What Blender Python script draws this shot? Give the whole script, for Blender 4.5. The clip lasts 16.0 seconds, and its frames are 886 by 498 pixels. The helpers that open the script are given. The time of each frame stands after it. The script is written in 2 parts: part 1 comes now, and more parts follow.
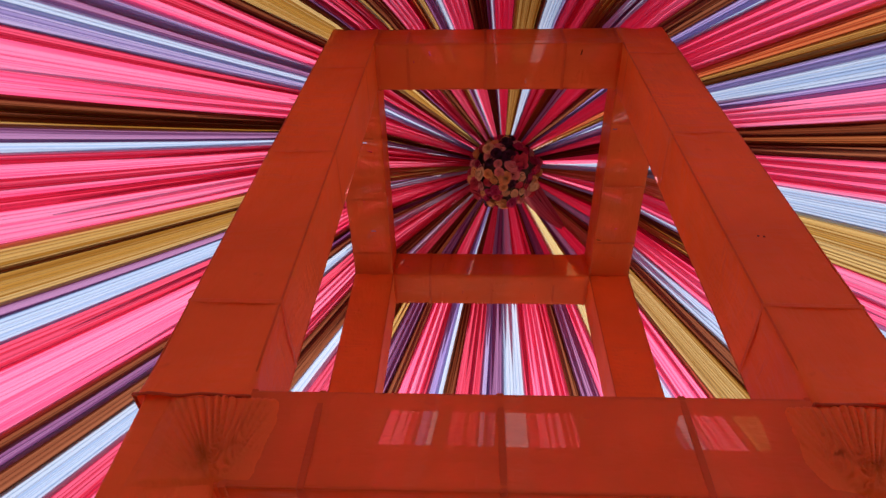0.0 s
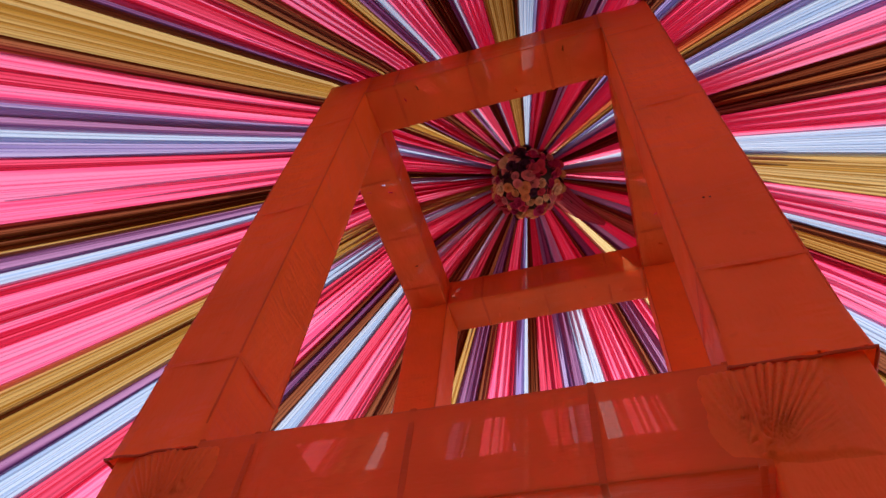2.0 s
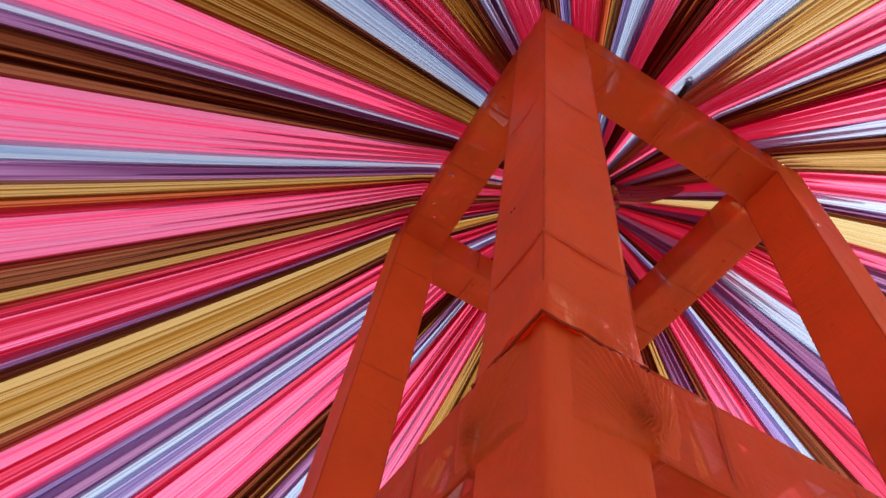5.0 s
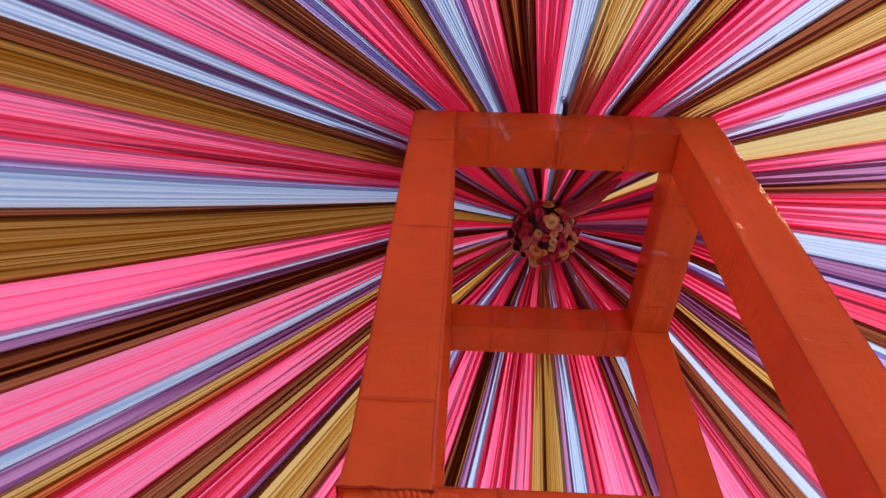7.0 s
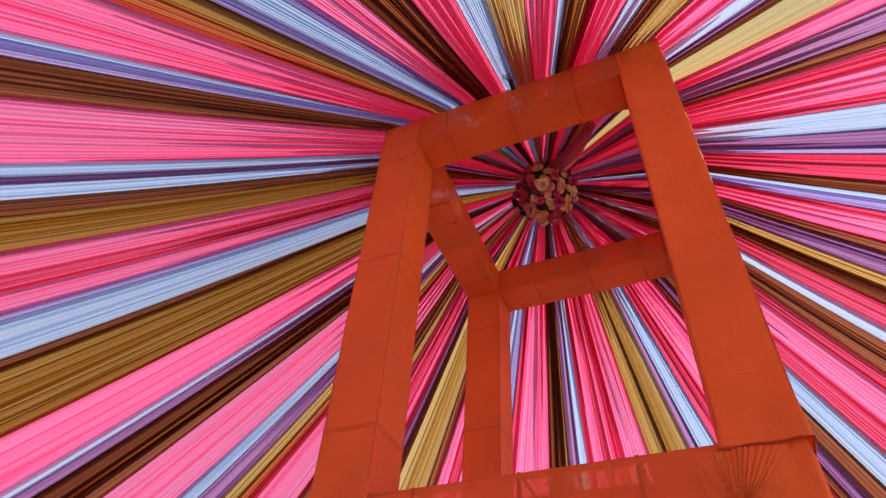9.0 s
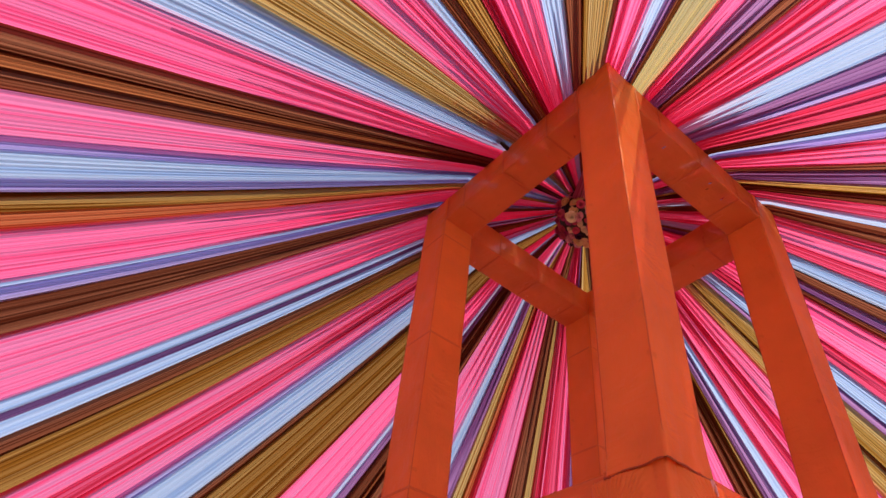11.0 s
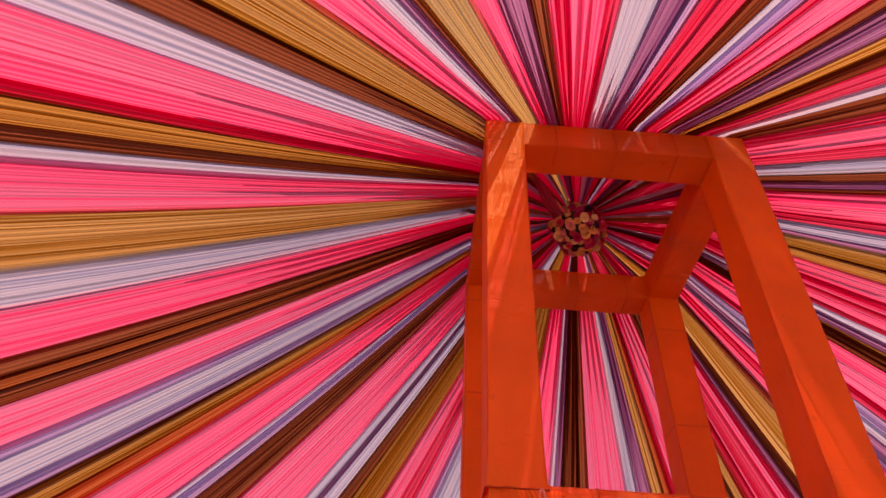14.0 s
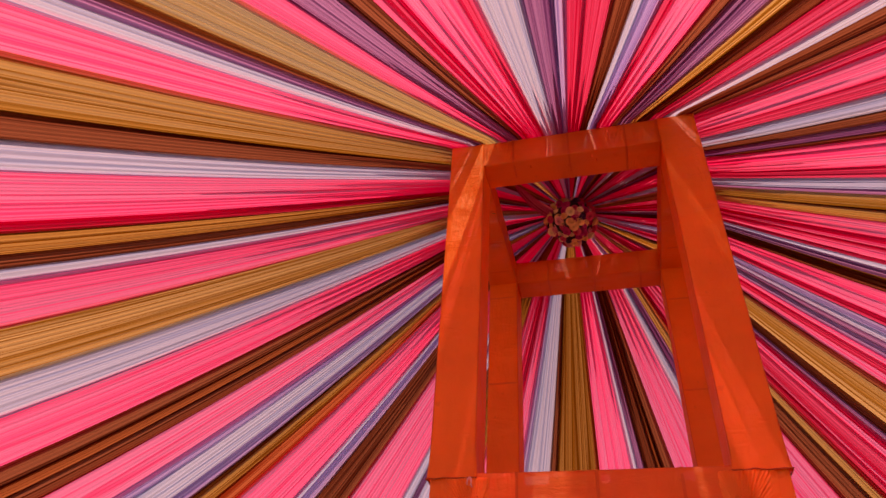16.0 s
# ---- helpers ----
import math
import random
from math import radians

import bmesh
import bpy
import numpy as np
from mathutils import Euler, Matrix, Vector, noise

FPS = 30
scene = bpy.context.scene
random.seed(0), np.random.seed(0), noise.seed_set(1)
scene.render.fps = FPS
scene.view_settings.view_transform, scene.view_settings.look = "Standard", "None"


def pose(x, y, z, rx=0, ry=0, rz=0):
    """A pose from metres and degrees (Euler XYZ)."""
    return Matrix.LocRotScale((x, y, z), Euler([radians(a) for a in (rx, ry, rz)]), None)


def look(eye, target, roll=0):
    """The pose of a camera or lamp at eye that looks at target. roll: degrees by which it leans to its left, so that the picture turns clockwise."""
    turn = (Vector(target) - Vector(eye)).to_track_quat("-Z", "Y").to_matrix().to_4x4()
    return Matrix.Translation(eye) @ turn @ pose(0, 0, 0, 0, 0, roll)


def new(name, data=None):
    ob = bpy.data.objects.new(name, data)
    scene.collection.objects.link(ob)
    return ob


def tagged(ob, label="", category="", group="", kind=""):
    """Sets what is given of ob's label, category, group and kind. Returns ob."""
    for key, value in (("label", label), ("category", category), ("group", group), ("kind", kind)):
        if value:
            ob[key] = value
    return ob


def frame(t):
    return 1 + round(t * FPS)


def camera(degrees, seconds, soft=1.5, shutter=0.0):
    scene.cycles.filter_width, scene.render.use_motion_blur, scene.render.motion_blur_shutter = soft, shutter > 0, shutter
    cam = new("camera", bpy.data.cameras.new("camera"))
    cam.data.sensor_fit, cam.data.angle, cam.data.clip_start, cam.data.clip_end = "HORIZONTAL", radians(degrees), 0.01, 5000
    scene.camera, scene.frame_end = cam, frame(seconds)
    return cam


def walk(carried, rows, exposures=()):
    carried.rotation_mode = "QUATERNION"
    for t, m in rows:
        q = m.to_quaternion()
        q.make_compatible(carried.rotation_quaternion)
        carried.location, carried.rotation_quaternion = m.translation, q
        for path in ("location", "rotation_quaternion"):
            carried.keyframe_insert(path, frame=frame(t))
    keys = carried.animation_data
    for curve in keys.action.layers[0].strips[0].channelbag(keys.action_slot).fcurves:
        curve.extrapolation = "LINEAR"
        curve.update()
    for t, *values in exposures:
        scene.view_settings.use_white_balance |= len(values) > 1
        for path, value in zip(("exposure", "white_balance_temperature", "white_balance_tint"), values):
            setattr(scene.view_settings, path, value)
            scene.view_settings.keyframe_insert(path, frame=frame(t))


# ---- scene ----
cam = camera(68.5, 16.0)
PATH = [
    (0, (-0.173, -2.782, 1.862), (-0.26, -1.588, 3.464), 3.7),
    (0.5, (-0.075, -2.767, 1.852), (-0.207, -1.593, 3.466), 4.8),
    (1, (0.11, -2.74, 1.835), (-0.153, -1.599, 3.456), 8.7),
    (1.5, (0.335, -2.709, 1.853), (0.064, -1.576, 3.478), 2.8),
    (2, (0.594, -2.674, 1.844), (0.121, -1.614, 3.472), 8.2),
    (2.5, (0.86, -2.643, 1.868), (0.262, -1.661, 3.505), 8.3),
    (3, (1.083, -2.639, 1.835), (0.354, -1.792, 3.493), 10.9),
    (3.5, (1.356, -2.526, 1.873), (0.493, -1.747, 3.5), 8.2),
    (3.7, (1.454, -2.459, 1.872), (0.597, -1.745, 3.531), 8.3),
    (5.8, (2.758, -1.417, 1.714), (1.6, -1.299, 3.341), 11.2),
    (6, (2.924, -1.307, 1.722), (1.781, -1.241, 3.362), 9.4),
    (6.5, (3.215, -1.113, 1.764), (1.984, -1.096, 3.341), 5.1),
    (7, (3.431, -0.77, 1.726), (2.253, -0.834, 3.341), 4.5),
    (7.5, (3.644, -0.388, 1.738), (2.429, -0.656, 3.303), 5.9),
    (8, (3.864, -0.063, 1.741), (2.59, -0.437, 3.236), 5.6),
    (8.5, (3.923, 0.349, 1.745), (2.653, -0.063, 3.235), 3.0),
    (9, (4.003, 0.842, 1.732), (2.749, 0.222, 3.161), 4.5),
    (9.2, (3.98, 1.082, 1.72), (2.831, 0.395, 3.206), 5.6),
    (11.3, (3.523, 3.051, 1.698), (2.748, 1.821, 3.071), 6.3),
    (11.5, (3.366, 3.194, 1.696), (2.596, 1.976, 3.081), 4.1),
    (12, (3.044, 3.594, 1.702), (2.455, 2.228, 3.04), 6.1),
    (12.5, (2.746, 3.901, 1.679), (2.335, 2.504, 3.05), 5.0),
    (13, (2.414, 4.346, 1.672), (2.151, 2.899, 3.027), 3.2),
    (13.5, (1.996, 4.648, 1.652), (1.895, 3.132, 2.953), 3.8),
    (14, (1.609, 4.917, 1.662), (1.586, 3.435, 3.005), 3.4),
    (14.5, (1.206, 5.134, 1.681), (1.312, 3.614, 2.977), 4.0),
    (15, (0.742, 5.403, 1.612), (0.982, 3.878, 2.885), 4.5),
    (15.5, (0.224, 5.625, 1.57), (0.619, 4.149, 2.86), 3.9),
    (16, (-0.161, 5.761, 1.548), (0.298, 4.265, 2.794), 4.4),
]
walk(cam, [(t, look(eye, target, roll)) for t, eye, target, roll in PATH],
     exposures=[(0.0, 0.08, 6800, 12), (5.8, 0.14, 6700, 12), (7.0, 0.16, 6600, 14), (9.2, 0.18, 6500, 14), (11.3, 0.16, 6500, 14), (13.0, 0.16, 6500, 14), (13.4, -0.16, 12500, 74), (14.5, -0.24, 12500, 74), (16.0, -0.33, 12500, 74)])

# ---- light: a high sun beyond the tower's far face, and the sky over the canopy ----
SUN_UP = radians(57)
world = bpy.data.worlds.new("sky")
scene.world = world
world.use_nodes = True
wn = world.node_tree.nodes
sky = wn.new("ShaderNodeTexSky")
sky.sky_type, sky.sun_disc, sky.sun_elevation, sky.sun_rotation = "NISHITA", False, SUN_UP, 0.0
wn["Background"].inputs["Strength"].default_value = 0.13
world.node_tree.links.new(sky.outputs["Color"], wn["Background"].inputs["Color"])
sun = new("sun", bpy.data.lights.new("sun", "SUN"))
sun.data.energy, sun.data.angle, sun.data.color = 7.5, radians(0.53), (1.0, 0.94, 0.86)
sun.matrix_world = look((0, 20 * math.cos(SUN_UP), 20 * math.sin(SUN_UP)), (0, 0, 0))

# ---- materials ----
class Nodes:
    """A short way to write node materials."""
    def __init__(self, name):
        self.mat = bpy.data.materials.new(name)
        self.mat.use_nodes = True
        self.tree = self.mat.node_tree
        self.tree.nodes.clear()
        self.out = self.tree.nodes.new("ShaderNodeOutputMaterial")

    def add(self, kind, **sockets):
        node = self.tree.nodes.new(kind)
        for key, value in sockets.items():
            self.put(node.inputs[key.replace("_", " ")], value)
        return node

    def put(self, socket, value):
        if isinstance(value, bpy.types.NodeSocket):
            self.tree.links.new(value, socket)
        else:
            socket.default_value = value

    def math(self, op, a, b=0.0, c=0.0):
        node = self.tree.nodes.new("ShaderNodeMath")
        node.operation = op
        for i, value in enumerate((a, b, c)):
            self.put(node.inputs[i], value)
        return node.outputs[0]

    def mix(self, fac, a, b):
        node = self.tree.nodes.new("ShaderNodeMix")
        node.data_type = "RGBA"
        for i, value in ((0, fac), (6, a), (7, b)):
            self.put(node.inputs[i], value)
        return node.outputs[2]

    def blend(self, fac, a, b):
        node = self.tree.nodes.new("ShaderNodeMixShader")
        for i, value in enumerate((fac, a, b)):
            self.put(node.inputs[i], value)
        return node.outputs[0]

    def done(self, shader):
        self.tree.links.new(shader, self.out.inputs["Surface"])
        return self.mat


def rgba(c, k=1.0):
    return (c[0] * k, c[1] * k, c[2] * k, 1.0)


def canopy_cloth(name, one, sheer=0.03, streak=1.0):
    """Thin gathered cloth laid in long folds: where it lies double it passes the square of its colour. Fold shading and
    shaded creases are put into the colour as well.
    """
    n = Nodes(name)
    uv = n.add("ShaderNodeUVMap")
    uv.uv_map = "cloth"
    info = n.add("ShaderNodeObjectInfo")
    shift = n.add("ShaderNodeCombineXYZ", X=n.math("MULTIPLY", info.outputs["Random"], 31.0), Y=n.math("MULTIPLY", info.outputs["Random"], 173.0))
    spot = n.add("ShaderNodeVectorMath", Vector=uv.outputs[0])
    spot.operation = "ADD"
    n.put(spot.inputs[1], shift.outputs[0])

    def scaled(across, along):
        return n.add("ShaderNodeMapping", Vector=spot.outputs[0], Scale=(across, along, 1.0)).outputs[0]

    def strands(across, along):
        return n.add("ShaderNodeTexNoise", Vector=scaled(across, along), Scale=1.0, Detail=2.0, Roughness=0.6).outputs["Fac"]

    def folds(across, along):
        """Long narrow folds: how thick each lies, the slope across it and the distance to its edge."""
        at = scaled(across, along)
        cell = n.add("ShaderNodeTexVoronoi", Vector=at, Scale=1.0)
        edge = n.add("ShaderNodeTexVoronoi", Vector=at, Scale=1.0)
        for node, feature in ((cell, "F1"), (edge, "DISTANCE_TO_EDGE")):
            node.voronoi_dimensions = "2D"
            node.feature = feature
        pick = n.add("ShaderNodeSeparateColor", Color=cell.outputs["Color"]).outputs[0]
        away = n.add("ShaderNodeVectorMath", Vector=at)
        away.operation = "SUBTRACT"
        n.put(away.inputs[1], cell.outputs["Position"])
        slope = n.add("ShaderNodeMapRange", Value=n.add("ShaderNodeSeparateXYZ", Vector=away.outputs[0]).outputs["X"], From_Min=-0.5, From_Max=0.5).outputs[0]
        return pick, slope, edge.outputs["Distance"]

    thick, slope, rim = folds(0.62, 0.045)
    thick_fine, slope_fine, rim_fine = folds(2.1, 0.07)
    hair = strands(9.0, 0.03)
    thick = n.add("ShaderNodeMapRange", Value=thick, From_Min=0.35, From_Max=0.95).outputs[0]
    # the closer to the peak, the more layers the gathered cloth lies in
    reach = n.add("ShaderNodeSeparateXYZ", Vector=uv.outputs[0]).outputs["Y"]
    gather = n.add("ShaderNodeMapRange", Value=reach, From_Min=1.2, From_Max=3.6, To_Min=0.50, To_Max=0.0).outputs[0]
    gather = n.math("MULTIPLY", gather, n.math("ADD", 0.05, info.outputs["Random"]))
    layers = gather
    # slope terms put each fold's shading, light to dark across, into the colour
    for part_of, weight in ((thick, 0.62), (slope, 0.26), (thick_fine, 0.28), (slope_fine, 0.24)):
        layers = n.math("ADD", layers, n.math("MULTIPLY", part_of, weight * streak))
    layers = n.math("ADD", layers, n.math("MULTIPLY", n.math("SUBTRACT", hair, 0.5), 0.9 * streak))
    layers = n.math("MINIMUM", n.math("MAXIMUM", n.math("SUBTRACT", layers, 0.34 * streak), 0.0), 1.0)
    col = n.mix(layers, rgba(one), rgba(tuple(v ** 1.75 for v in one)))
    # tight creases between the folds, their shade put into the colour
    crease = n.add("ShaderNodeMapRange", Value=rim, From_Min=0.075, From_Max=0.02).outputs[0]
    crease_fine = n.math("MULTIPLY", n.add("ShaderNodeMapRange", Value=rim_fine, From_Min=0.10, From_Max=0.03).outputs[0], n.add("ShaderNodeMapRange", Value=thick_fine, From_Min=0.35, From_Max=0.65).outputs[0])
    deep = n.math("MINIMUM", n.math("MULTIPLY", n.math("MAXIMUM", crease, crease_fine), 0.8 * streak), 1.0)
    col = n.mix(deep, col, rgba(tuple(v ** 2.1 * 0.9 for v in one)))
    age = n.add("ShaderNodeMapRange", Value=info.outputs["Random"], To_Min=0.88, To_Max=1.08).outputs[0]
    faded = n.add("ShaderNodeVectorMath", Vector=col)
    faded.operation = "SCALE"
    n.put(faded.inputs["Scale"], age)
    col = faded.outputs[0]
    bump = n.add("ShaderNodeBump", Strength=0.5, Distance=0.012, Height=n.math("ADD", slope_fine, n.math("MULTIPLY", hair, 0.5)))
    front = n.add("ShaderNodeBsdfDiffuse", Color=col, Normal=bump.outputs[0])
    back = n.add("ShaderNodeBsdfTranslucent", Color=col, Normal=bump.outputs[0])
    # the open weave lets some light through untinted
    clear = n.add("ShaderNodeBsdfTransparent", Color=rgba(tuple(0.80 * v + 0.20 for v in one)))
    body = n.blend(0.63, front.outputs[0], back.outputs[0])
    weave = n.math("MULTIPLY", n.math("SUBTRACT", 1.0, n.math("MULTIPLY", n.math("MAXIMUM", layers, deep), 0.8)), sheer)
    return n.done(n.blend(weave, body, clear.outputs[0]))


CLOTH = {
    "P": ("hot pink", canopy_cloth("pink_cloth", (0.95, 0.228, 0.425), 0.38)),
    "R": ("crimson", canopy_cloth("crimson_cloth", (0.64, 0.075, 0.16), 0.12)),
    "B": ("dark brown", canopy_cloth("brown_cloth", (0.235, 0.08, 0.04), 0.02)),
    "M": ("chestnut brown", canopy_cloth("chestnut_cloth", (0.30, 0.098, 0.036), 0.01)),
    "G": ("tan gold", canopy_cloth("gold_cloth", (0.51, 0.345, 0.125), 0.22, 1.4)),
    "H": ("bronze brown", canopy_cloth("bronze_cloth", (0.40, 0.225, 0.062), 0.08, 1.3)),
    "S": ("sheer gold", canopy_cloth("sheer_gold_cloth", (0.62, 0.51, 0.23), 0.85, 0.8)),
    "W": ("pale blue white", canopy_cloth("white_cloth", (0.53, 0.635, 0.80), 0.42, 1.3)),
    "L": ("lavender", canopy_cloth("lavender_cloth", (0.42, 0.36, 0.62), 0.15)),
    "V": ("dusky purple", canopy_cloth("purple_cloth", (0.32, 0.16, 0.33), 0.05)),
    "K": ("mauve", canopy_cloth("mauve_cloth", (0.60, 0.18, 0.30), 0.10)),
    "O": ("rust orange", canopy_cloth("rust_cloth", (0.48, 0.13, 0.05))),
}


def satin(name, one, sheer=0.04, passing=0.3, wear=1.0):
    """The orange satin of the tower: a little sheen, faint wrinkles, faded patches."""
    n = Nodes(name)
    co = n.add("ShaderNodeTexCoord").outputs["Object"]
    patch = n.add("ShaderNodeTexNoise", Vector=co, Scale=1.6, Detail=3.0).outputs["Fac"]
    crease_at = n.add("ShaderNodeMapping", Vector=co, Scale=(9.0, 9.0, 3.0)).outputs[0]
    crease = n.add("ShaderNodeTexNoise", Vector=crease_at, Scale=1.0, Detail=4.0, Roughness=0.65).outputs["Fac"]
    # taut cross wrinkles that come and go in patches
    turned = n.add("ShaderNodeMapping", Vector=co, Scale=(4.0, 4.0, 15.0), Rotation=(0.45, 0.35, 0.0)).outputs[0]
    wrinkle = n.add("ShaderNodeTexNoise", Vector=turned, Scale=1.0, Detail=2.0, Roughness=0.5, Distortion=0.6).outputs["Fac"]
    where = n.add("ShaderNodeMapRange", Value=n.add("ShaderNodeTexNoise", Vector=co, Scale=2.6, Detail=1.0).outputs["Fac"], From_Min=0.42, From_Max=0.62).outputs[0]
    wrinkle = n.math("MULTIPLY", wrinkle, n.math("MULTIPLY", where, 1.2 * wear))
    weave = n.add("ShaderNodeTexNoise", Vector=co, Scale=420.0, Detail=1.0).outputs["Fac"]
    specks = n.add("ShaderNodeMapRange", Value=n.add("ShaderNodeTexNoise", Vector=co, Scale=11.0, Detail=2.0).outputs["Fac"], From_Min=0.70, From_Max=0.76).outputs[0]
    tone = n.add("ShaderNodeMapRange", Value=patch, From_Min=0.3, From_Max=0.7, To_Min=0.86, To_Max=1.08).outputs[0]
    tone = n.math("MULTIPLY", tone, n.math("SUBTRACT", 1.0, n.math("MULTIPLY", specks, 0.10 * wear)))
    tint = n.add("ShaderNodeVectorMath", Vector=one)
    tint.operation = "SCALE"
    n.put(tint.inputs["Scale"], tone)
    bump = n.add("ShaderNodeBump", Strength=0.75, Distance=0.022, Height=n.math("ADD", n.math("ADD", crease, wrinkle), n.math("MULTIPLY", weave, 0.03)))
    skin = n.add("ShaderNodeBsdfPrincipled", Base_Color=tint.outputs[0], Roughness=0.40, Normal=bump.outputs[0])
    skin.inputs["Specular IOR Level"].default_value = 0.28
    deep = n.add("ShaderNodeVectorMath", Vector=tuple(v ** 1.7 for v in one))
    deep.operation = "SCALE"
    n.put(deep.inputs["Scale"], tone)
    back = n.add("ShaderNodeBsdfTranslucent", Color=deep.outputs[0], Normal=bump.outputs[0])
    clear = n.add("ShaderNodeBsdfTransparent", Color=(0.93, 0.50, 0.38, 1.0))
    return n.done(n.blend(sheer, n.blend(passing, skin.outputs[0], back.outputs[0]), clear.outputs[0]))


ORANGE = satin("orange_satin", (0.95, 0.268, 0.056))
SHEER_ORANGE = satin("sheer_orange_satin", (0.92, 0.245, 0.062), 0.18)
EDGE_DARK = satin("dark_edge_line", (0.76, 0.175, 0.042), 0.0, 0.25)
HEM_SHADE = satin("hem_gap_shade", (0.46, 0.085, 0.028), 0.0, 0.15)
SEAM = satin("dark_orange_seam", (0.70, 0.16, 0.04), 0.0, 0.3)
POST_SEAM = satin("faint_orange_seam", (0.83, 0.215, 0.052), 0.0, 0.3)


def plain(name, col, rough=0.7, scale=30.0, metal=0.0):
    n = Nodes(name)
    co = n.add("ShaderNodeTexCoord").outputs["Object"]
    grain = n.add("ShaderNodeTexNoise", Vector=co, Scale=scale, Detail=5.0)
    big = n.add("ShaderNodeTexNoise", Vector=co, Scale=scale * 0.06, Detail=3.0)
    f = n.math("ADD", n.math("MULTIPLY", grain.outputs["Fac"], 0.5), n.math("MULTIPLY", big.outputs["Fac"], 0.5))
    tint = n.mix(f, rgba(col, 0.65), rgba(col, 1.3))
    bump = n.add("ShaderNodeBump", Strength=0.3, Distance=0.01, Height=grain.outputs["Fac"])
    return n.done(n.add("ShaderNodeBsdfPrincipled", Base_Color=tint, Roughness=rough, Metallic=metal, Normal=bump.outputs[0]).outputs[0])


EARTH = plain("dry_earth", (0.40, 0.31, 0.21), 0.95, 6.0)


def white_wall():
    n = Nodes("white_wall_cloth")
    co = n.add("ShaderNodeTexCoord").outputs["Object"]
    f = n.add("ShaderNodeTexNoise", Vector=co, Scale=2.0, Detail=4.0).outputs["Fac"]
    col = n.mix(f, (0.80, 0.78, 0.72, 1), (0.92, 0.90, 0.86, 1))
    return n.done(n.blend(0.85, n.add("ShaderNodeBsdfDiffuse", Color=col).outputs[0], n.add("ShaderNodeBsdfTranslucent", Color=col).outputs[0]))


WALL = white_wall()
CORD = plain("dark_cord", (0.05, 0.035, 0.03), 0.8, 80.0)
IRON = plain("dark_iron", (0.04, 0.035, 0.035), 0.5, 60.0, 0.6)
LEAF = plain("dark_leaf", (0.012, 0.012, 0.008), 0.6, 40.0)


# ---- building helpers ----
def mesh_of(name, verts, faces, material, smooth=True):
    me = bpy.data.meshes.new(name)
    me.from_pydata(verts, [], faces)
    me.materials.append(material)
    if smooth:
        me.polygons.foreach_set("use_smooth", [True] * len(me.polygons))
    me.update()
    return me


def child(name, me, parent, m=None, label=""):
    ob = new(name, me)
    ob.parent = parent
    if m is not None:
        ob.matrix_basis = m
    return tagged(ob, label)


def thing(name, label, category, m=None, group="", kind=""):
    ob = new(name)
    ob.empty_display_size = 0.2
    if m is not None:
        ob.matrix_basis = m
    return tagged(ob, label, category, group, kind)


def tube(points, radius, sides=8):
    """Verts and faces of a round bar along points."""
    verts, faces = [], []
    pts = [Vector(p) for p in points]
    for i, p in enumerate(pts):
        d = (pts[min(i + 1, len(pts) - 1)] - pts[max(i - 1, 0)]).normalized()
        side = d.orthogonal().normalized()
        other = d.cross(side)
        for k in range(sides):
            a = 2 * math.pi * k / sides
            verts.append(p + radius * (math.cos(a) * side + math.sin(a) * other))
    for i in range(len(pts) - 1):
        for k in range(sides):
            j = (k + 1) % sides
            faces.append((i * sides + k, i * sides + j, (i + 1) * sides + j, (i + 1) * sides + k))
    faces.append(tuple(reversed(range(sides))))
    faces.append(tuple(range((len(pts) - 1) * sides, len(pts) * sides)))
    return verts, faces


# ---- ground and an unseen plain wall, added to close and light the tent ----
EDGE = 12.0
AXIS = Vector((0.095, -0.045))
TOP = 6.70
HALF, INNER = 1.215, 0.866          # the tower's half width, outside and inside the posts
Z_TOP, Z_TOPBEAM = 6.70, 6.375
Z_MID, Z_MIDBEAM = 3.22, 2.875


def canopy_height(x, y):
    """The cloth lies over the square top of the tower, rises from there to the peak and falls away outside."""
    r = math.hypot(x - AXIS.x, y - AXIS.y)
    rim = r * (HALF + 0.01) / max(abs(x), abs(y), 1e-6)
    u = r - rim
    if u > 0:
        return Z_TOP + 0.025 - 0.42 * u + 0.0105 * u * u
    return Z_TOP + 0.03 + (TOP - Z_TOP) * (1 - r / rim)


bm = bmesh.new()
bmesh.ops.create_circle(bm, cap_ends=True, segments=96, radius=3000.0)
me = bpy.data.meshes.new("ground")
bm.to_mesh(me)
bm.free()
me.materials.append(EARTH)
tagged(new("ground", me), "bare dry earth ground under the tent", "ground", kind="structure")

verts, faces, N = [], [], 96
for i in range(N):
    a = 2 * math.pi * i / N
    for r in (EDGE + 0.01,):
        for z in (0.0, canopy_height(AXIS.x + EDGE * math.cos(a), AXIS.y + EDGE * math.sin(a))):
            verts.append((AXIS.x + r * math.cos(a), AXIS.y + r * math.sin(a), z))
for i in range(N):
    p, q = 2 * i, 2 * ((i + 1) % N)
    faces.append((p, p + 1, q + 1, q))
tagged(new("wall_round", mesh_of("wall_round", verts, faces, WALL)), "unseen plain cloth wall added to close and light the tent", "wall", kind="structure")

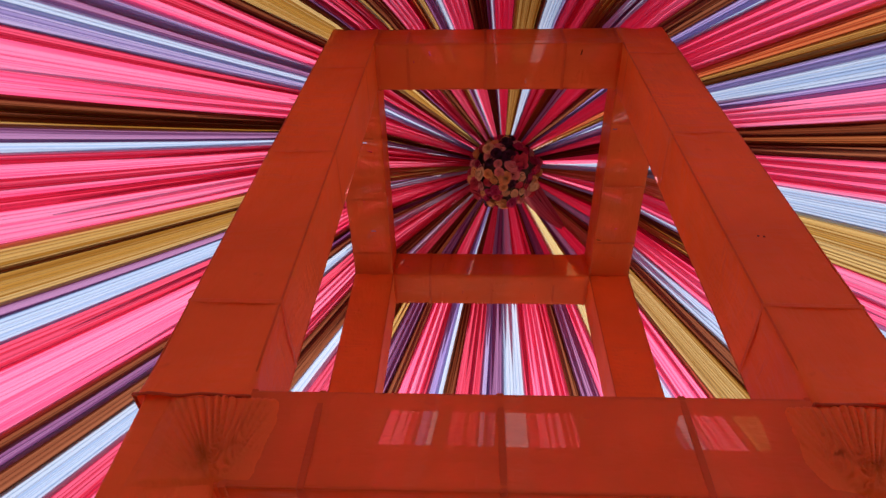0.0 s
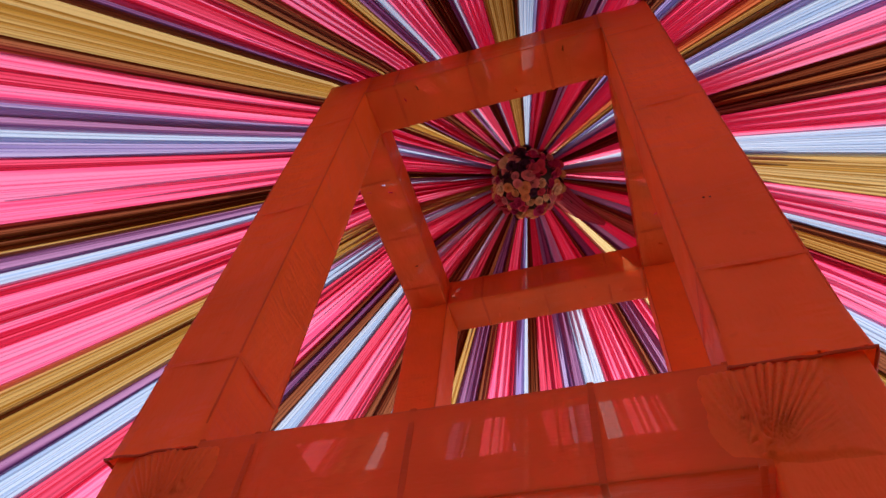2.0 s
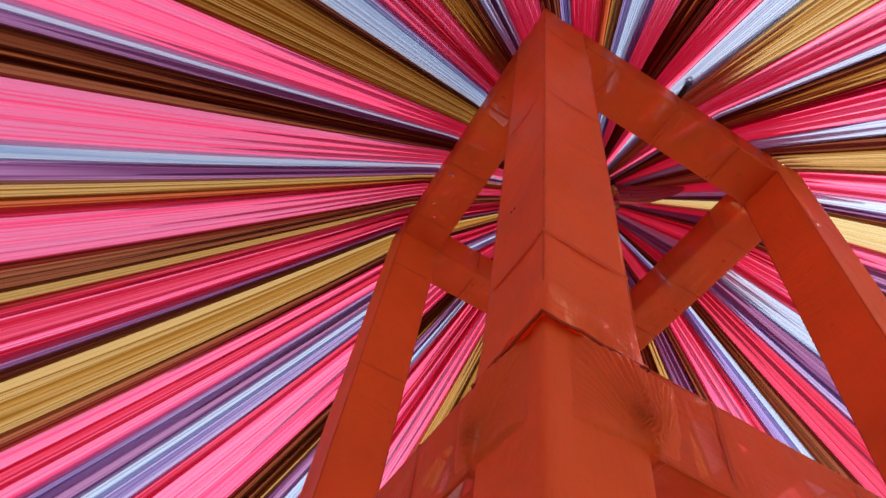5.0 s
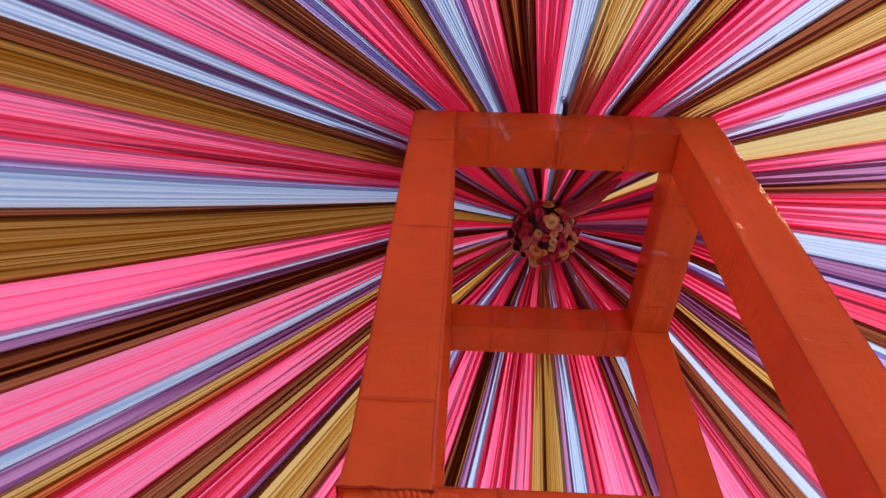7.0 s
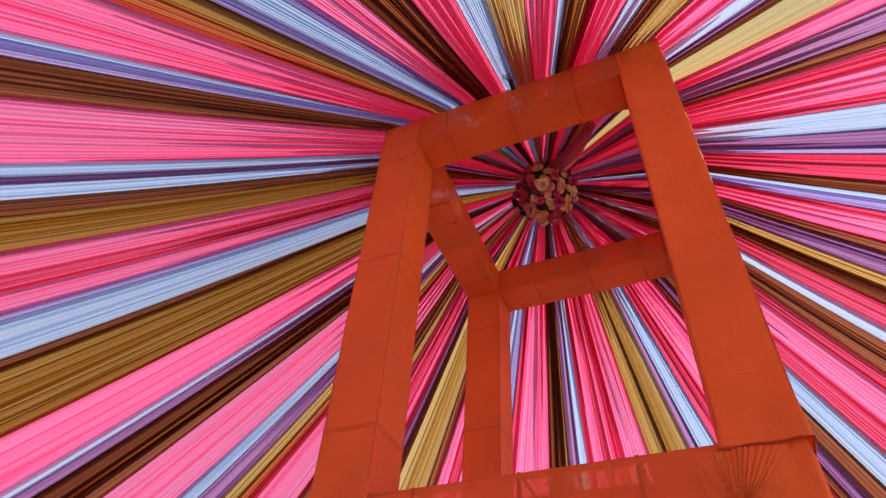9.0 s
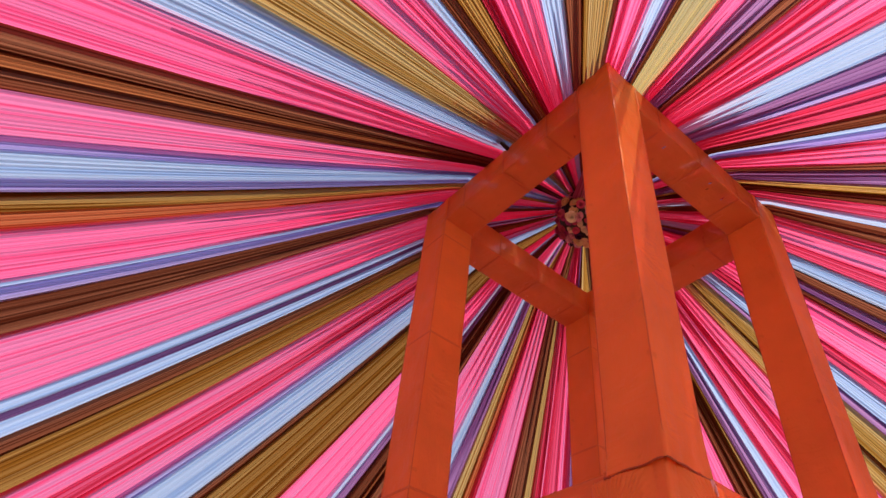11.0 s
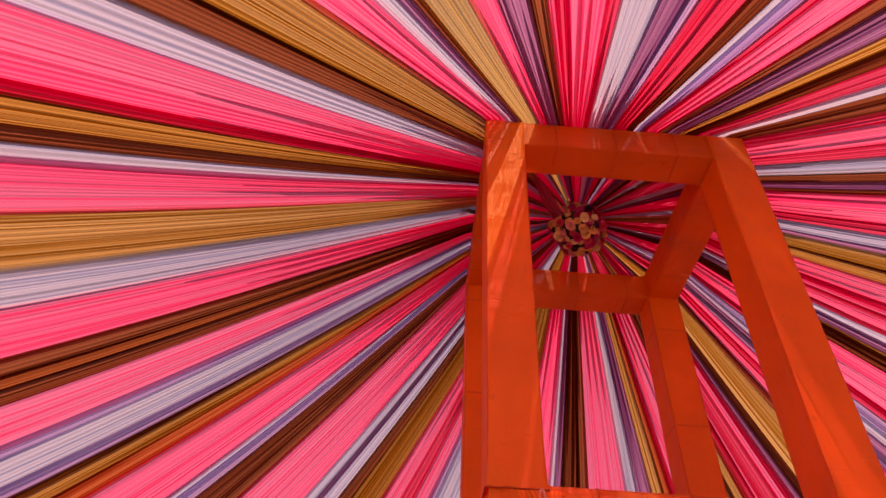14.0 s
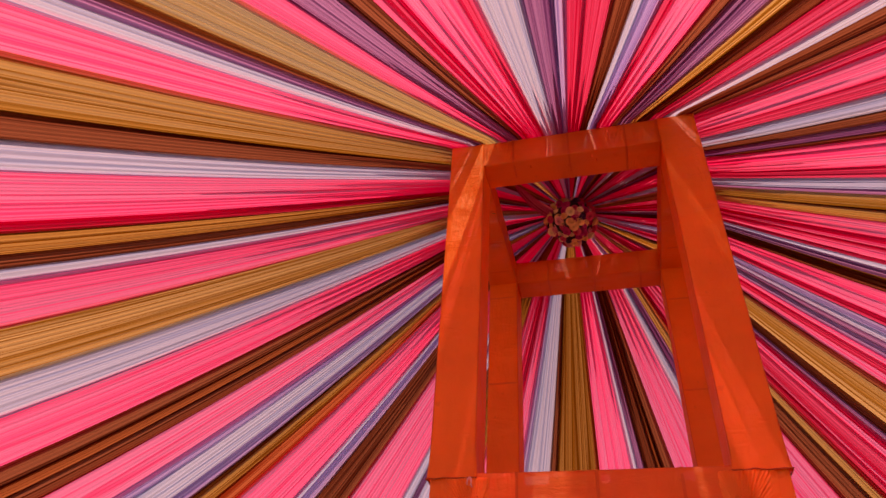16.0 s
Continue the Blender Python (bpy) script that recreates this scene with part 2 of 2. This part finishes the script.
# ---- the canopy: strips of gathered cloth from the peak to the wall ----
# colour and the bearing (degrees) at which each strip ends, going round clockwise from 55.5
STRIPS = """W53.2 P47.4 G41.5 B38.1 W34.2 P27.1 R26.2 H22.5 B21.1 W18.9 P12.1 G4.3 W-1.0 P-8.2 B-10.7 M-12.6 B-14.6 P-20.3 L-21.7 W-25.8 L-27.1
B-27.8 H-30.0 O-32.4 P-39.5 W-40.8 L-42.5 B-47.1 P-54.9 W-56.7 V-57.2 W-59.5 B-61.3 H-65.9 P-69.0 R-70.9 P-73.6 L-74.9 W-79.5 B-80.7
H-88.5 P-95.1 W-96.0 V-97.4 B-99.5 M-100.6 B-102.3 P-109.4 W-111.3 V-113.9 G-115.8 O-117.2 R-117.8 P-123.6 B-126.5 G-128.2 R-129.3
P-130.2 R-132.4 P-133.6 R-134.4 V-135.8 B-136.6 G-142.0 B-143.1 P-145.2 R-146.7 P-148.6 L-149.9 V-151.8 W-153.1 L-155.2 R-156.4 P-163.5
B-164.6 G-165.0 B-165.9 G-167.0 V-168.8 W-170.5 R-171.3 P-173.7 R-174.6 P-176.2 R-177.1 P-182.1 G-184.9 B-185.3 G-189.3 V-190.7 W-193.9
R-197.0 P-204.3 B-205.7 V-207.6 B-209.9 W-213.2 R-216.4 P-220.7 R-221.9 P-222.6 B-227.5 W-229.8 R-234.5 B-237.3 G-240.0 V-244.2 B-246.7
P-251.8 R-253.5 L-255.6 W-257.2 B-259.6 R-265.9 L-267.8 V-271.5 W-276.7 R-278.6 P-284.6 R-285.8 P-286.9 B-289.4 V-293.3 P-296.9 S-302.3
B-303.3 V-304.5"""

canopy = thing("canopy", "round tent canopy of gathered pink, brown, gold and blue cloth strips", "canopy", pose(AXIS.x, AXIS.y, 0))
RINGS = [0.02, 0.1, 0.2, 0.32, 0.46, 0.62, 0.8, 0.98, 1.12, 1.24, 1.36, 1.48, 1.62, 1.76, 1.92, 2.15, 2.5, 3.0, 3.6, 4.3, 5.1, 6.0, 7.0, 8.2, 9.4, 10.7, EDGE]


def pleat(a, seed):
    """Folds across the cloth: a is a bearing in degrees."""
    big = noise.noise((a * 0.55, seed, 0.0))
    small = noise.noise((a * 1.9, seed, 7.0))
    saw = abs(((a * 1.9 + 1.7 * noise.noise((a * 0.3, 3.0, seed))) % 1.0) - 0.5) * 2
    return 0.5 * big + 0.35 * small + 0.45 * (saw - 0.5)


def strip_mesh(code, hi, lo, index):
    rnd = random.Random(index)
    hi, lo = hi + rnd.uniform(0.15, 0.5), lo - rnd.uniform(0.15, 0.5)
    n = max(6, int((hi - lo) / 0.10))
    lift = 0.010 if index % 2 else 0.0
    verts, faces, uvs = [], [], []

    for r in RINGS:
        amp = 0.030 * min(1.0, 0.25 + r / 4.0) * (1.0 if r < 6 else 6.0 / r)
        for k in range(n + 1):
            a = hi + (lo - hi) * k / n
            edge = min(k, n - k) / n
            x, y = r * math.cos(radians(a)), r * math.sin(radians(a))
            z = canopy_height(x + AXIS.x, y + AXIS.y) + lift
            z += amp * pleat(a, 1.0) - 0.02 * min(1, r / 3) * min(1.0, edge * 6)
            verts.append((x, y, z))
            uvs.append((a, r))
    for i in range(len(RINGS) - 1):
        for k in range(n):
            p = i * (n + 1) + k
            faces.append((p, p + 1, p + n + 2, p + n + 1))
    return cloth_mesh("cloth_strip", verts, faces, uvs, [CLOTH[code][1]])


def cloth_mesh(name, verts, faces, uvs, materials, slots=None):
    me = mesh_of(name, verts, faces, materials[0])
    for extra in materials[1:]:
        me.materials.append(extra)
    if slots:
        me.polygons.foreach_set("material_index", slots)
    layer = me.uv_layers.new(name="cloth")
    loops = np.empty(len(me.loops), dtype=np.int32)
    me.loops.foreach_get("vertex_index", loops)
    layer.data.foreach_set("uv", np.array(uvs, dtype=np.float32)[loops].ravel())
    return me


# near the peak a second, mauve and crimson cloth lies gathered over the strips and runs out in points
lining = ([], [], [], [])


def add_lining(code, hi, lo, index):
    verts, faces, uvs, slots = lining
    rnd = random.Random(1000 + index)
    if code == "S" or (code in "WGHL" and rnd.random() < 0.35):
        return
    points = max(1, round((hi - lo) / 1.6))
    for p in range(points):
        a0, a1 = hi + (lo - hi) * p / points, hi + (lo - hi) * (p + 1) / points
        stop = rnd.uniform(1.6, 2.4) if code in "WGHL" else rnd.uniform(1.8, 4.2)
        rings = [r for r in RINGS if r < stop] + [stop]
        base, mid = len(verts), (a0 + a1) / 2
        for r in rings:
            w = (1 - max(0.0, (r - 1.3) / (stop - 1.3))) ** 0.8
            for k in range(6):
                a = mid + (a1 - a0) * (k / 5 - 0.5) * max(w, 0.02)
                x, y = r * math.cos(radians(a)), r * math.sin(radians(a))
                amp = 0.030 * min(1.0, 0.25 + r / 4.0)
                verts.append((x, y, canopy_height(x + AXIS.x, y + AXIS.y) + 0.055 + amp * pleat(a, 1.0) + 0.01 * (k % 2)))
                uvs.append((a + 40.0, r))
        for i in range(len(rings) - 1):
            for k in range(5):
                q = base + i * 6 + k
                faces.append((q, q + 1, q + 7, q + 6))
                slots.append((index + p) % 2)


bearing = 55.5
for index, token in enumerate(STRIPS.split()):
    code, end = token[0], float(token[1:])
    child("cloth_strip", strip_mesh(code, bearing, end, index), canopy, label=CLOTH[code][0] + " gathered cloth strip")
    add_lining(code, bearing, end, index)
    bearing = end
tagged(child("gathered_lining", cloth_mesh("gathered_lining", lining[0], lining[1], lining[2], [CLOTH["K"][1], CLOTH["R"][1]], lining[3]), canopy, label="mauve and crimson cloth gathered in points above the strips"), kind="stuff")

# ---- the tower: an open frame of posts and beams wrapped in orange satin ----
tower = thing("frame_tower", "tall open square frame tower wrapped in orange satin", "tower", pose(0, 0, 0))


def sleeve(name, length, wx, wy, seed, material, rows, hem=0.0, open_top=False, sag=0.008, cap=False, sun_slits=0):
    """A stretched sleeve of cloth along z from 0 to length, wx by wy across, slightly hollow between its edges."""
    rad, seg = 0.016, 9
    section = []
    hx, hy = wx / 2, wy / 2
    for s, (sx, sy) in enumerate(((1, -1), (1, 1), (-1, 1), (-1, -1))):
        a0 = radians(-90 + 90 * s)
        for k in range(4):
            a = a0 + radians(90) * k / 3
            section.append((sx * (hx - rad) + rad * math.cos(a), sy * (hy - rad) + rad * math.sin(a), math.cos(a), math.sin(a), 0.0, s))
        nx, ny = math.cos(a0 + radians(90)), math.sin(a0 + radians(90))
        nxt = ((1, -1), (1, 1), (-1, 1), (-1, -1))[(s + 1) % 4]
        for k in range(1, seg):
            u = k / seg
            x = (sx * (hx - rad)) * (1 - u) + nxt[0] * (hx - rad) * u + nx * rad
            y = (sy * (hy - rad)) * (1 - u) + nxt[1] * (hy - rad) * u + ny * rad
            section.append((x, y, nx, ny, math.sin(math.pi * u), s))
    w = len(section)
    verts, faces = [], []
    gap_rnd = random.Random(int(seed * 7))
    below = [k for k in range(w) if section[k][5] == 2 and section[k][4] > 0.3]
    sun_gaps = {(gap_rnd.randrange(4, rows - 4), gap_rnd.choice(below)): gap_rnd.uniform(-0.2, 0.2) for _ in range(sun_slits)}
    for i in range(rows + 1):
        z = length * i / rows
        for x, y, nx, ny, m, s in section:
            d = -sag * m + 0.006 * noise.noise((x * 3 + seed, y * 3, z * 1.6)) + 0.006 * m * noise.noise((x * 10 + 2 * z, y * 10 + seed, z * 7))
            if hem and z < 0.28:
                k = 1 - z / 0.28
                d += k * k * (0.012 + 0.011 * math.sin(z * 190 + 16 * x + 11 * y + seed + 3 * noise.noise((x * 9, y * 9, z * 11))) * m)
            if z < 0.10 or length - z < 0.10:
                d += 0.004 * m * math.sin(55 * (x + y) + seed)
            zz = z + (0.006 * noise.noise((x * 4, y * 4, seed)) if hem and i == 0 else 0.0)
            verts.append((x + nx * d, y + ny * d, zz))
    for i in range(rows):
        for k in range(w):
            if open_top and section[k][5] == 0 and section[(k + 1) % w][4] > 0.6 and section[k][4] > 0.6:
                t = (i + 0.5) / rows * length
                if noise.noise((t * 2.2, seed, 5.0)) > -0.12:
                    continue
            j = (k + 1) % w
            quad = (i * w + k, i * w + j, (i + 1) * w + j, (i + 1) * w + k)
            if (i, k) in sun_gaps:
                # a thread-wide gap cut to stand in for a sun spot, longer across the beam than along it
                a, b, c, d = (Vector(verts[q]) for q in quad)
                lean, base = sun_gaps[(i, k)], len(verts)
                for u, v in ((0.0, 0.40 + lean), (1.0, 0.34 - lean), (1.0, 0.66 - lean), (0.0, 0.60 + lean)):
                    verts.append(tuple((a * (1 - u) + b * u) * (1 - v) + (d * (1 - u) + c * u) * v))
                faces.append((quad[0], quad[1], base + 1, base))
                faces.append((base + 3, base + 2, quad[2], quad[3]))
                continue
            faces.append(quad)
    if cap:
        faces.append(tuple(range(rows * w, rows * w + w)))
    return mesh_of(name, verts, faces, material)


def seam_ring(wx, wy, material=SEAM):
    """A narrow band of doubled cloth round a sleeve."""
    verts, faces = [], []
    loop = []
    for sx, sy in ((1, -1), (1, 1), (-1, 1), (-1, -1)):
        loop.append((sx * wx / 2, sy * wy / 2))
    for z, g in ((-0.011, 0.0), (-0.008, 0.0016), (0.008, 0.0016), (0.011, 0.0)):
        for x, y in loop:
            verts.append((x + math.copysign(g, x), y + math.copysign(g, y), z))
    for i in range(3):
        for k in range(4):
            j = (k + 1) % 4
            faces.append((i * 4 + k, i * 4 + j, i * 4 + 4 + j, i * 4 + 4 + k))
    return mesh_of("cross_seam", verts, faces, material, False)


POST = HALF - INNER
MIDW = (HALF + INNER) / 2
ring_me = seam_ring(POST - 0.002, POST - 0.002, POST_SEAM)
edge_me = {}


def edge_seam(length):
    if length not in edge_me:
        edge_me[length] = mesh_of("edge_seam", *tube([(0, 0, length * i / 12) for i in range(13)], 0.0047, 6), EDGE_DARK)
    return edge_me[length]


def hem_mesh(seed):
    """The rolled lower edge of a post's sleeve, sagging and pulled up by turns. Its dark colour stands in for the
    shaded gap under the hem.
    """
    pts = []
    for s, (nx, ny) in enumerate(((0, -1), (1, 0), (0, 1), (-1, 0))):
        for k in range(14):
            u = k / 14 * 2 - 1
            w = POST / 2 + 0.011 + 0.004 * noise.noise((u * 5, s, seed))
            side = max(-1.0, min(1.0, u * 1.03)) * (POST / 2 + 0.011)
            z = -0.006 + 0.010 * noise.noise((u * 2.2, s * 3.0, seed)) + 0.004 * noise.noise((u * 9, s * 3.0, seed))
            pts.append((nx * w - ny * side, ny * w + nx * side, z))
    return mesh_of("rolled_hem", *tube(pts + pts[:1], 0.0055, 6), HEM_SHADE)


for n, (sx, sy) in enumerate(((-1, -1), (1, -1), (1, 1), (-1, 1))):
    base = pose(sx * MIDW, sy * MIDW, Z_MID - 0.03)
    length = Z_TOP - Z_MID + 0.03
    post = child("upper_post", sleeve("upper_post", length, POST, POST, 3.1 * n, ORANGE, 90, hem=1.0, cap=True), tower, base)
    child("rolled_hem", hem_mesh(7.0 * n), post, label="rolled hem, dark to stand in for the shaded gap")
    rnd = random.Random(n)
    z = 0.45
    while sy < 0 and z < length - 0.4:
        child("cross_seam", ring_me, post, pose(0, 0, z, rnd.uniform(-1, 1), rnd.uniform(-1, 1)))
        z += rnd.uniform(0.9, 1.5)
    # on the posts these darker tubes stand in for soft shadow along the edges
    for ex, ey in ((1, 1), (1, -1), (-1, 1), (-1, -1)):
        e = POST / 2 - 0.005
        child("edge_seam", edge_seam(length - 0.34), post, pose(ex * e, ey * e, 0.02))
    low = child("lower_post", sleeve("lower_post", Z_MID - 0.01, POST - 0.026, POST - 0.026, 9.7 + n, ORANGE, 60), tower, pose(sx * MIDW, sy * MIDW, 0.0))
    for z in (0.9, 1.9):
        child("cross_seam", ring_me, low, pose(0, 0, z, rnd.uniform(-1, 1), rnd.uniform(-1, 1)))

SPAN = 2 * INNER
for level, z0, z1, mat in (("top_beam", Z_TOPBEAM, Z_TOP - 0.006, SHEER_ORANGE), ("middle_beam", Z_MIDBEAM, Z_MID, SHEER_ORANGE)):
    h = z1 - z0
    ring = seam_ring(h - 0.002, POST - 0.01)
    joint = seam_ring(h, POST - 0.008, EDGE_DARK)
    for k, bearing in enumerate((0, 90, 180, 270)):
        # along the side: the sleeve's own x points up
        m = pose(0, 0, 0, 0, 0, bearing) @ pose(-INNER - 0.012, -MIDW, (z0 + z1) / 2) @ Matrix.Rotation(radians(90), 4, "Y") @ Matrix.Rotation(radians(180), 4, "Z")
        beam = child(level, sleeve(level, SPAN + 0.024, h, POST - 0.008, 20 + 5 * k + (40 if level == "middle_beam" else 0), mat, 46, open_top=True, sag=0.006, sun_slits=5 if level == "top_beam" else 0), tower, m)
        for f in (0.16, 0.48, 0.80):
            child("cross_seam", ring, beam, pose(0, 0, SPAN * (f + 0.02 * (k % 3 - 1))))
        for ex, ey in ((1, 1), (1, -1), (-1, 1), (-1, -1)):
            child("edge_seam", edge_seam(SPAN), beam, pose(ex * (h / 2 - 0.006), ey * (POST / 2 - 0.010), 0.012))
        for z in (0.026, SPAN - 0.002):
            child("cross_seam", joint, beam, pose(0, 0, z))

# fans of gathered cloth where the middle beams meet the posts
def fan_mesh(flip):
    """Pleats that run together at the lower inner corner of a joint."""
    n, size = 84, 0.42
    verts, faces = [], []
    for i in range(n + 1):
        for k in range(n + 1):
            u, v = k / n, i / n
            x, z = (u - 0.36) * size, 0.004 + v * 0.332
            a = math.atan2(z + 0.012, x)
            d = math.hypot(x, z + 0.012)
            hold = max(0.0, min(1.0, 5 * u, 5 * (1 - u), 14 * v, 7 * (1 - v)))
            hold = hold * hold * (3 - 2 * hold)
            fold = abs(math.sin(a * 40 + 2.4 * noise.noise((a * 3, 0.3, 1.0))))
            fan = math.exp(-((a - 1.3) / 0.58) ** 2)
            y = 0.018 - hold * (0.014 + 0.006 * fan + 0.062 * fan * fold ** 0.42 * math.exp(-d * 3.0) * min(1.0, d * 9) * (0.8 + 0.4 * noise.noise((a * 7, 2.0, d * 5))))
            verts.append((flip * x, y, z))
    for i in range(n):
        for k in range(n):
            p = i * (n + 1) + k
            faces.append((p, p + 1, p + n + 2, p + n + 1) if flip > 0 else (p, p + n + 1, p + n + 2, p + 1))
    return mesh_of("gathered_fan", verts, faces, ORANGE)


fans = {1: fan_mesh(1), -1: fan_mesh(-1)}
for bearing in (0, 90, 180, 270):
    for side in (1, -1):
        child("gathered_fan", fans[side], tower, pose(0, 0, 0, 0, 0, bearing) @ pose(side * INNER, -HALF + 0.0, Z_MIDBEAM), "pleats fanning out from the joint")

# ---- the ball of flowers under the peak ----
BALL = Vector((0.10, -0.05, 6.60))
FLOWER = {
    "rose": (0.70, 0.08, 0.16), "pink": (0.85, 0.36, 0.40), "peach": (0.92, 0.58, 0.26), "cream": (0.92, 0.74, 0.46), "violet": (0.06, 0.012, 0.07), "magenta": (0.55, 0.03, 0.18),
}


def flower_mesh(name, col, seed):
    rnd = random.Random(seed)
    mat = bpy.data.materials.get(name + "_petal") or plain(name + "_petal", col, 0.7, 60.0)
    verts, faces = [], []
    for ring, (count, reach, rise) in enumerate(((6, 0.046, 0.020), (5, 0.033, 0.040), (4, 0.020, 0.050), (3, 0.009, 0.054))):
        for p in range(count):
            a = 2 * math.pi * (p + 0.5 * ring + rnd.uniform(-0.15, 0.15)) / count
            wide = 2.2 * reach * math.sin(math.pi / count) * 1.25
            base = len(verts)
            for s, (out, up, w) in enumerate(((0.1, 0.0, 0.35), (0.6, 0.55, 1.0), (0.9, 1.0, 0.9), (1.08, 0.85, 0.35))):
                for e in (-0.5, 0.5):
                    x, y = reach * out, e * wide * w
                    verts.append((x * math.cos(a) - y * math.sin(a), x * math.sin(a) + y * math.cos(a), rise * up + rnd.uniform(-0.002, 0.002)))
            for s in range(3):
                q = base + 2 * s
                faces.append((q, q + 1, q + 3, q + 2))
    return mesh_of("flower", verts, faces, mat)


ball = thing("flower_ball", "hanging ball of red, pink and peach artificial roses", "flower ball", pose(*BALL))
bm = bmesh.new()
bmesh.ops.create_icosphere(bm, subdivisions=3, radius=0.25)
for v in bm.verts:
    v.co *= 1 + 0.05 * noise.noise(v.co * 14)
me = bpy.data.meshes.new("core")
bm.to_mesh(me)
bm.free()
me.materials.append(LEAF)
child("core", me, ball, label="dark leafy core")
blooms = [flower_mesh(k, c, i) for i, (k, c) in enumerate(FLOWER.items())]
rnd = random.Random(5)
COUNT = 165
for i in range(COUNT):
    z = 1 - 2 * (i + 0.5) / COUNT
    a = i * 2.39996 + rnd.uniform(-0.15, 0.15)
    s = math.sqrt(1 - z * z)
    d = Vector((s * math.cos(a), s * math.sin(a), z))
    pick = rnd.choices(range(6), (22, 18, 26, 16, 9, 20))[0]
    turn = d.to_track_quat("Z", "Y").to_matrix().to_4x4() @ pose(0, 0, 0, rnd.uniform(-28, 28), rnd.uniform(-28, 28), rnd.uniform(0, 360))
    m = Matrix.Translation(d * rnd.uniform(0.225, 0.28)) @ turn @ Matrix.Scale(rnd.uniform(0.7, 1.2), 4)
    child("flower", blooms[pick], ball, m)

child("hanging_cord", mesh_of("hanging_cord", *tube([(0, 0, 0.2), (0.004, 0.002, 0.26), (0.0, 0.0, 0.34)], 0.006), CORD), ball)

# dark iron hook on the top beam
hook = thing("iron_hook", "short dark iron hook on the tower's top beam", "hook", pose(1.25, 0.01, Z_TOP - 0.03))
child("shank", mesh_of("shank", *tube([(-0.1, 0, 0.0), (0.0, 0, 0.01), (0.05, 0, 0.03), (0.09, 0, 0.04)], 0.022, 10), IRON), hook)
child("eye", mesh_of("eye", *tube([(0.09 + 0.03 * math.cos(a), 0, 0.04 + 0.03 * math.sin(a)) for a in [radians(30 * k) for k in range(12)]], 0.008, 6), IRON), hook)

# a loose end of mauve cloth that hangs out of the gathers beside the ball
flap = thing("loose_cloth_end", "loose mauve cloth end drooping beside the flower ball", "cloth", pose(0.30, 0.10, 6.60))
verts, faces, uvs = [], [], []
for i in range(13):
    for k in range(7):
        u, v = i / 12, k / 6 - 0.5
        wide = 0.16 * (1 - u) ** 0.6 + 0.035
        x, y = 0.34 * u - 0.8 * wide * v, 0.46 * u + 0.6 * wide * v
        verts.append((x, y, 0.075 * u + 0.014 * math.sin(9 * v + 2 * u) - 0.045 * math.sin(math.pi * u)))
        uvs.append((v * 3.0, 2.0 + u))
for i in range(12):
    for k in range(6):
        p = i * 7 + k
        faces.append((p, p + 1, p + 8, p + 7))
child("cloth", cloth_mesh("cloth", verts, faces, uvs, [CLOTH["K"][1]]), flap)

# the thin cord that hangs from it
child("cord", mesh_of("cord", *tube([(0.10, 0.08, canopy_height(0.40, 0.18) - 6.61), (0.11, 0.08, 0.05), (0.10, 0.095, -0.02), (0.112, 0.09, -0.08)], 0.004, 6), CORD), flap, label="thin dark cord")

# pink ribbon tied at the hem of one post
RIBBON = plain("pink_ribbon", (0.75, 0.38, 0.38), 0.6, 50.0)
tie = thing("ribbon_tie", "small pink ribbon tied at a post's hem", "ribbon", pose(0.90, HALF + 0.022, Z_MID - 0.035))
for name, pts in (("loop", [(0.016 * math.cos(radians(a)), 0, -0.03 + 0.03 * math.sin(radians(a))) for a in range(0, 361, 30)]),
                  ("tail", [(0, 0, 0), (-0.012, 0.004, -0.03), (-0.02, 0.003, -0.075)]), ("tail", [(0, 0, 0), (0.012, 0.004, -0.03), (0.022, 0.003, -0.06)])):
    child(name, mesh_of(name, *tube(pts, 0.0045, 6), RIBBON), tie)

# marks on the tower's cloth
for x, z in ((0.992, 4.064), (1.014, 4.06)):
    child("staple", mesh_of("staple", *tube([(x - 0.004, -HALF - 0.003, z), (x + 0.004, -HALF - 0.003, z - 0.002)], 0.0028, 6), IRON), tower)
